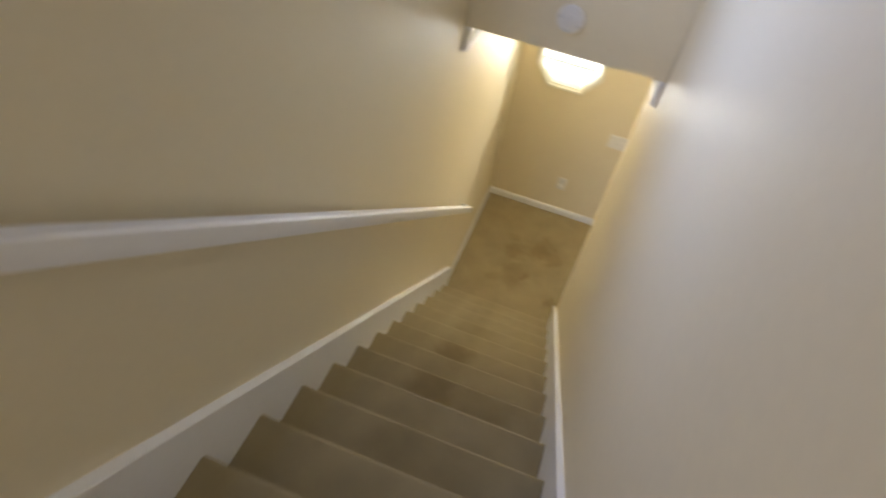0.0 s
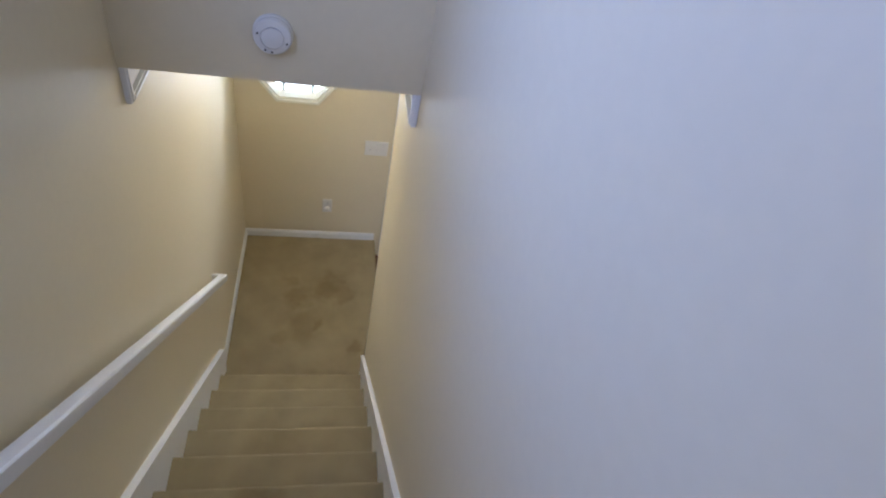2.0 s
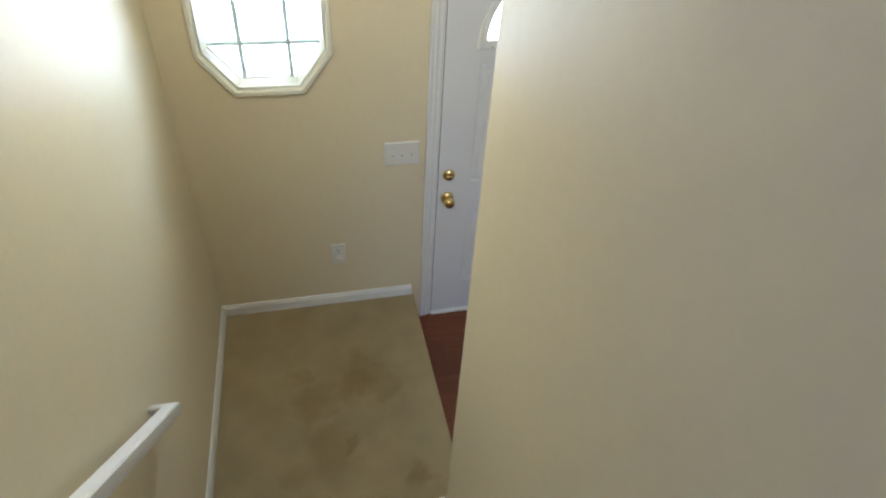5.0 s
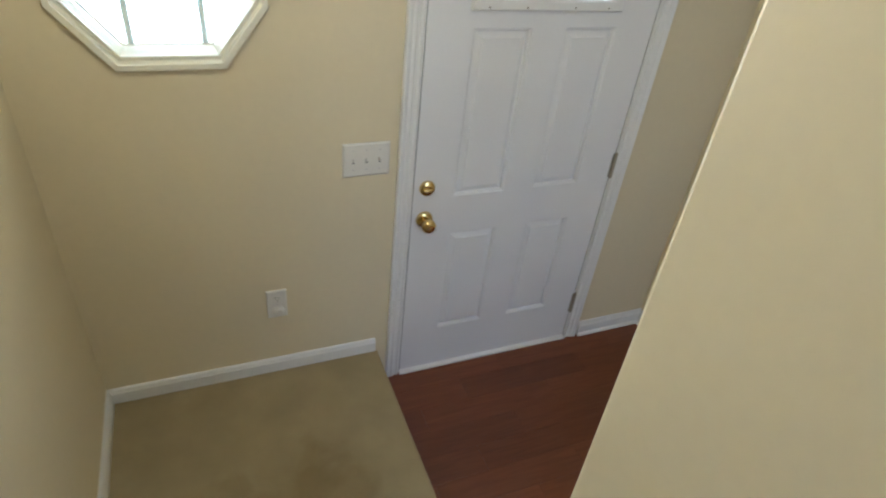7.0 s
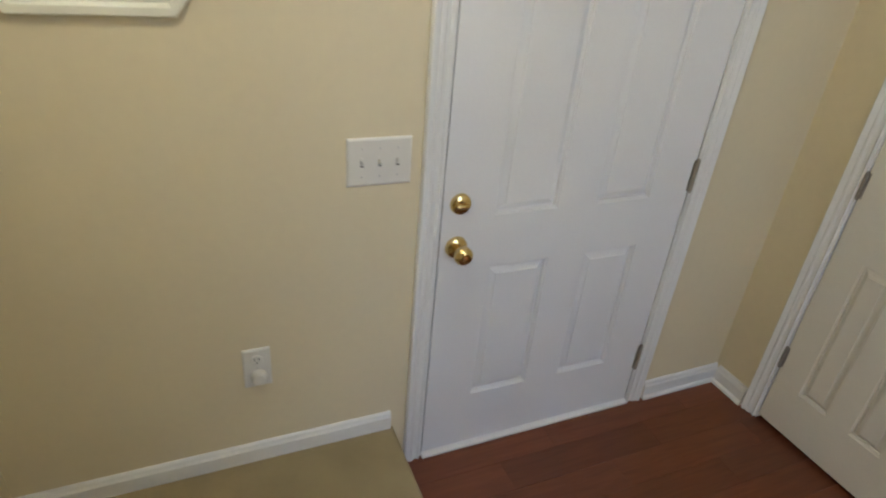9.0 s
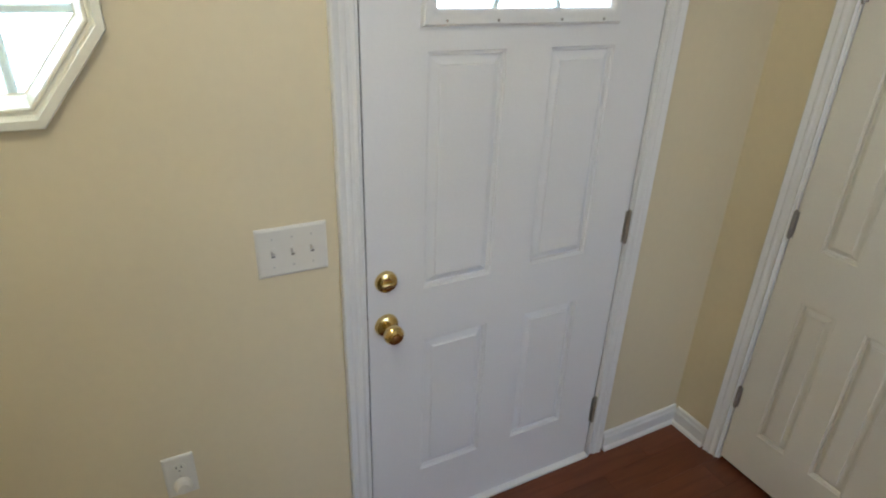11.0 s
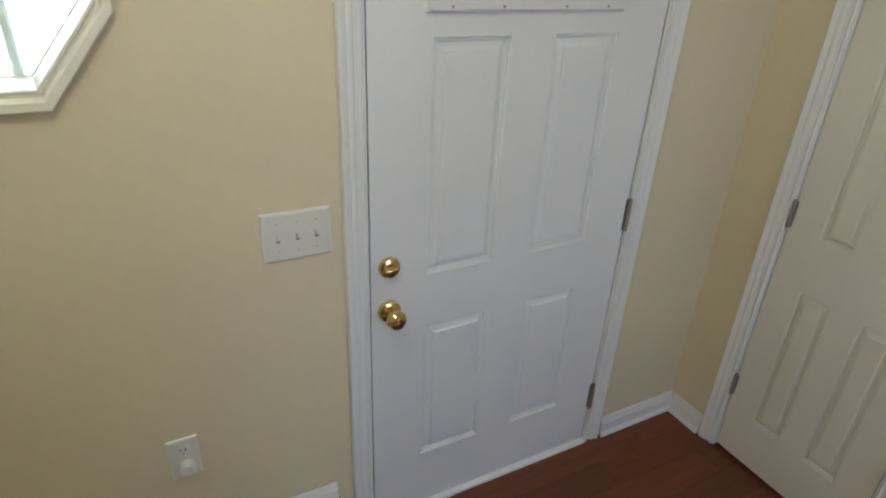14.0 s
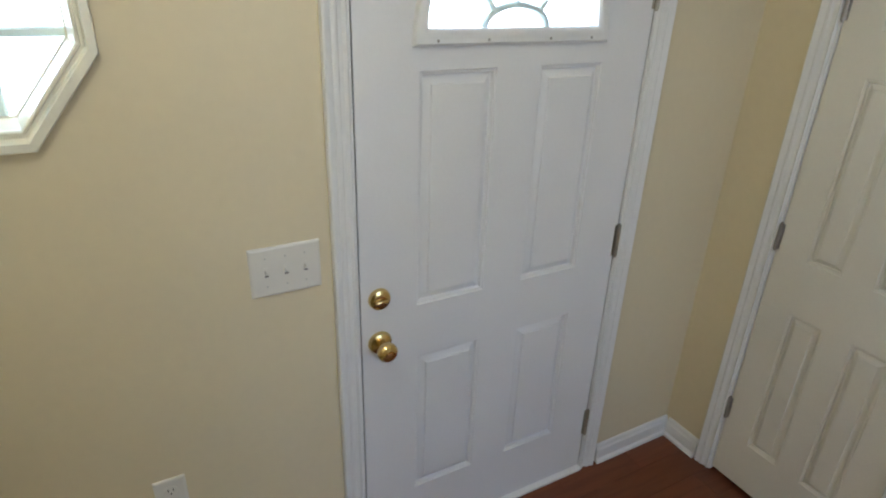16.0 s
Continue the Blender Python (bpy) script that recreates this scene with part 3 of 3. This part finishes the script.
closet = tagged(empty("closet_door"), "off-white six-panel closet door, shut, with dull metal hinges", "door", kind="structure")
pc = lambda u, o, z: (EAST - o, u, z)
CP = [(a, b, c, d) for a, b in ((-0.660, -0.548), (-0.462, -0.350)) for c, d in ((0.026, 0.588), (0.772, 1.335), (1.455, 1.70))]
cslab = part("slab", door_face(CY0, CY1, CZ0, CZ1, CP, pc, None, 0.035), CLOSETW, closet)
for p in CP:
    part("panel", raised_panel(p, pc, 0.012, 0.030), CLOSETW, cslab)
for z0, z1 in ((0.082, 0.170), (0.779, 0.867), (1.476, 1.564)):
    hinge(pc, CY1 + 0.0015, z0, z1, closet, STEEL, 0.010)

# hinge-pin stop on the top closet hinge
stop = smooth(part("hinge_stop", lathe(((0.0, 0.0), (0.0035, 0.001), (0.0035, 0.030), (0.007, 0.031), (0.008, 0.040), (0.005, 0.044), (0.0, 0.044)), (-0.8, 0.6, 0), (EAST - 0.010, CY1 + 0.002, 1.568), 14), STEEL, closet, "dull metal hinge-pin door stop"), 35)
part("pad", lathe(((0.0, 0.0), (0.0035, 0.001), (0.0035, 0.020), (0.007, 0.021), (0.007, 0.027), (0.0, 0.028)), (-0.75, -0.65, 0), (EAST - 0.010, CY1 + 0.002, 1.568), 14), DARK, stop, "dark rubber pad")

# ---------- octagonal window ----------
octw = tagged(empty("octagon_window"), "octagonal white framed window with a pale grille", "window", kind="structure")
def octo_rings(rows):
    """Nested octagons from (half width, depth) rows."""
    return [octo(r, y) for r, y in rows]


part("casing", loft(octo_rings(((0.266, 0.0), (0.266, -0.014), (0.264, -0.017), (0.251, -0.018), (0.249, -0.014), (0.246, 0.001), (0.241, 0.003), (0.2395, -0.003), (0.236, -0.005), (0.233, -0.002), (0.232, 0.006))), cap=False), CREAMW, octw, "cream-white octagonal moulded casing")
part("sash_frame", loft(octo_rings(((0.240, 0.12), (0.240, 0.008), (0.232, 0.0075), (0.224, 0.030), (0.222, 0.046), (0.219, 0.047), (0.218, 0.055), (0.218, 0.12))), cap=False), CREAMW, octw)
bm = bmesh.new()
bm.faces.new([bm.verts.new(q) for q in octo(0.220, 0.068)])
pane = part("glass_pane", bm, GLASS, octw)
pane.visible_shadow = False
for u in (-0.095, 0.095):
    part("grille_bar", bar([(OCX + u, OCZ - 0.253), (OCX + u, OCZ + 0.253)], 0.017, 0.050, 0.064), MUNTIN, octw)
for v in (-0.112, 0.112):
    part("grille_bar", bar([(OCX - 0.219, OCZ + v), (OCX + 0.219, OCZ + v)], 0.017, 0.0505, 0.0635), MUNTIN, octw)

# ---------- handrail ----------
rail = tagged(empty("handrail"), "white painted wooden handrail returned to the wall", "handrail")
RS = 0.83
ry = lambda y: 0.815 + RS * (-1.175 - y)
prof = [(-0.021, 0.0), (-0.021, -0.030), (-0.015, -0.052), (0.015, -0.052), (0.021, -0.030), (0.021, 0.0), (0.016, 0.007), (0.0, 0.010), (-0.016, 0.007)]
far = UP_Y - 0.15
rings = [[(0.057 + u, y + (u if k == 0 else 0), ry(y + (u if k == 0 else 0)) + w - 0.008) for u, w in prof] for k, y in enumerate((-1.196, far))]
bar_main = smooth(part("rail", loft(rings), WHITE, rail), 35)
rings = [[(x, -1.196 + u * s, ry(-1.196 + u) + w - 0.008) for u, w in prof] for x, s in ((0.001, 1), (0.040, 1), (0.057, 1))]
rings[-1] = [(0.057 + u, -1.196 + u, ry(-1.196 + u) + w - 0.008) for u, w in prof]
rings[1] = [(0.036, -1.196 + u, ry(-1.196 + u) + w - 0.008) for u, w in prof]
smooth(part("wall_return", loft(rings), WHITE, rail), 35)

# ---------- trim brackets under the header ----------
def trim_bracket(name, xw, s, scallops):
    """White moulded bracket on a side wall: front leg, long lower rail, back board. s: +1 for the wall whose room side is +x."""
    thing = tagged(empty(name, (xw, SOF_Y, 2.362)), "white moulded wooden bracket frame fixed under the header", "bracket", group="brackets under the header")
    put = lambda nm, d0, d1, y0, y1, z0, z1, lab="", bev=0.003: part(nm, box(min(s * d0, s * d1), max(s * d0, s * d1), y0, y1, z0, z1, bev=bev), WHITE, thing, lab)
    put("front_leg", 0.001, 0.020, 0.0, 0.022, 0.0, CEIL_Z - 2.362 - 0.006)
    put("front_bead", 0.020, 0.026, 0.005, 0.017, 0.006, CEIL_Z - 2.362 - 0.006, "", 0.002)
    put("lower_rail", 0.001, 0.020, 0.023, 0.60, 0.0, 0.020)
    put("rail_bead", 0.020, 0.026, 0.023, 0.60, 0.004, 0.015, "", 0.002)
    put("back_board", 0.001, 0.008, 0.021, 0.60, 0.023, CEIL_Z - 2.362 - 0.006)
    if scallops:
        n = 9
        pts = [(0.03 + 0.26 * i / (4 * n), 0.055 + 0.016 * abs(math.sin(math.pi * i / 4))) for i in range(4 * n + 1)]
        loop = [(s * 0.014, y, z) for y, z in pts] + [(s * 0.014, 0.29, 0.119), (s * 0.014, 0.03, 0.119)]
        part("scalloped_edge", loft([loop, [(x + s * 0.004, y, z) for x, y, z in loop]]), WHITE, thing, "white scalloped hanging edge")
    else:
        put("clip", 0.009, 0.024, 0.05, 0.075, 0.09, 0.119, "", 0.002)
    return thing


trim_bracket("trim_bracket", 0.0, 1, False)
trim_bracket("trim_bracket", RW, -1, True)

# ---------- small fixtures ----------
smoke = tagged(empty("smoke_detector", (0.44, SOF_Y, 2.640)), "round white plastic smoke detector on the header", "smoke detector")
smooth(part("base", lathe(((0.057, 0), (0.057, 0.010), (0.055, 0.012), (0.0, 0.012)), (0, -1, 0), (0, -0.0005, 0)), PLATE, smoke))
cover = smooth(part("cover", lathe(((0.054, 0.012), (0.054, 0.024), (0.050, 0.031), (0.034, 0.034), (0.033, 0.031), (0.031, 0.031), (0.030, 0.036), (0.020, 0.039), (0.0, 0.040)), (0, -1, 0), (0, 0, 0), 40), PLATE, smoke), 25)
for a, r in ((-118, 0.043), (-92, 0.043), (-20, 0.042), (165, 0.042)):
    part("vent", lathe(((0.003, 0.030), (0.003, 0.0342), (0.0, 0.0345)), (0, -1, 0), (r * math.cos(radians(a)), 0, r * math.sin(radians(a))), 8), DARK, cover)

sw = tagged(empty("light_switch", (0.9625, 0, 0.921)), "white three-gang toggle switch plate on cream wall", "light switch")


def plate(w, hgt):
    bm = bmesh.new()
    rect = lambda i, o: [(u * (w / 2 - i), -o, v * (hgt / 2 - i)) for u, v in ((-1, -1), (1, -1), (1, 1), (-1, 1))]
    ring_faces(bm, [rect(0, 0.0), rect(0, 0.002), rect(0.002, 0.0045), rect(0.006, 0.006), rect(0.008, 0.0062)])
    return bm


part("plate", plate(0.167, 0.125), PLATE, sw)
for u in (-0.046, 0.0, 0.046):
    slot = part("toggle_slot", box(u - 0.005, u + 0.005, -0.0072, -0.006, -0.013, 0.013), PLATE, sw)
    b = loft([[(u + a * k, o, z + c * k) for a, c in ((-0.0042, -0.005), (0.0042, -0.005), (0.0042, 0.005), (-0.0042, 0.005))] for o, z, k in ((-0.006, 0.0, 1.0), (-0.013, 0.004, 0.95), (-0.019, 0.008, 0.8))])
    part("toggle", b, PLATE, slot)
    # dark bar painted as the shadow in the slot below the toggle
    part("slot_shade", box(u - 0.0044, u + 0.0044, -0.0076, -0.0071, -0.0105, -0.0065), GAP_SHADE, slot)
    for v in (-0.036, 0.036):
        part("screw", lathe(((0.0026, 0.006), (0.0026, 0.0072), (0.001, 0.0076)), (0, -1, 0), (u, 0, v), 10), SCREWW, sw)

outl = tagged(empty("wall_outlet", (0.630, 0, 0.346)), "white duplex outlet with a round plug-in cover", "outlet")
part("plate", plate(0.074, 0.130), PLATE, outl)
for v in (0.028, -0.028):
    b = lathe(((0.0165, 0.006), (0.0165, 0.0078), (0.0155, 0.0084), (0.0, 0.0084)), (0, -1, 0), (0, 0, v), 24)
    rec = smooth(part("receptacle", b, PLATE, outl), 30)
    if v > 0:
        for u in (-0.006, 0.006):
            part("slot", box(u - 0.0011, u + 0.0011, -0.0092, -0.0083, v + 0.001, v + 0.009), DARK, rec)
        part("slot", lathe(((0.0022, 0.0083), (0.0022, 0.0092), (0.0, 0.0093)), (0, -1, 0), (0, 0, v - 0.007), 10), DARK, rec)
smooth(part("plug_cover", lathe(((0.0215, 0.0085), (0.0215, 0.014), (0.020, 0.024), (0.015, 0.030), (0.0, 0.031)), (0, -1, 0), (0.002, 0, -0.024), 28), PLATE, outl, "round white plug-in cover"), 30)
part("screw", lathe(((0.0024, 0.006), (0.0024, 0.0074), (0.0, 0.0076)), (0, -1, 0), (0, 0, 0.001), 10), SCREWW, outl)

lamp = tagged(empty("ceiling_lamp", (0.58, -0.82, CEIL_Z)), "small flush ceiling lamp with a warm glass shade", "ceiling lamp")
smooth(part("base", lathe(((0.10, 0.0), (0.10, -0.02), (0.085, -0.03), (0.0, -0.03)), (0, 0, 1), (0, 0, -0.001), 32), WHITE, lamp), 30)
shade = smooth(part("shade", lathe(((0.13, -0.03), (0.135, -0.045), (0.12, -0.07), (0.08, -0.09), (0.03, -0.098), (0.0, -0.10)), (0, 0, 1), (0, 0, 0), 32), SHADE, lamp), 40)

# ---------- outdoors ----------
bm = box(-60, 60, WALL_T + 0.002, 80, FOY - 0.25, FOY - 0.12)
structure(part("ground", bm, CONC), "pale concrete porch and ground outside", "ground")
bm = box(-3.5, 5.5, 4.0, 4.05, -0.3, 5.0)
structure(part("backdrop", bm, OUTSIDE), "bright overexposed outdoors beyond the windows", "backdrop")

# ---------- hall floor planks ----------
floor = part("hall_floor", box(EDGE - 0.03, EAST + 0.7, SOUTH, 0.0, FOY - 0.1, FOY - 0.009), DARK)
structure(floor, "glossy red-brown laminate plank hall floor", "floor")
PW, PL = 0.118, 0.62
plank_me = {}
row = 0
y = -0.0005
while y > SOUTH:
    x = EDGE - 0.028 - ((row * 0.37) % 1.0) * PL
    while x < EAST + 0.12:
        a, b = max(x, EDGE - 0.028), min(x + PL, EAST + 0.12)
        w = round(b - a, 3)
        if w > 0.02:
            yy = max(y - PW, SOUTH)
            key = (w, round(y - yy, 3))
            if key not in plank_me:
                ob = part("plank", box(0.0003, w - 0.0003, -(y - yy) + 0.0003, -0.0003, -0.009, 0, bev=0.0007), WOOD, floor)
                plank_me[key] = ob.data
            else:
                ob = new("plank", plank_me[key])
                ob.parent = floor
            ob.location = (a, y, FOY)
        x += PL
    y -= PW
    row += 1
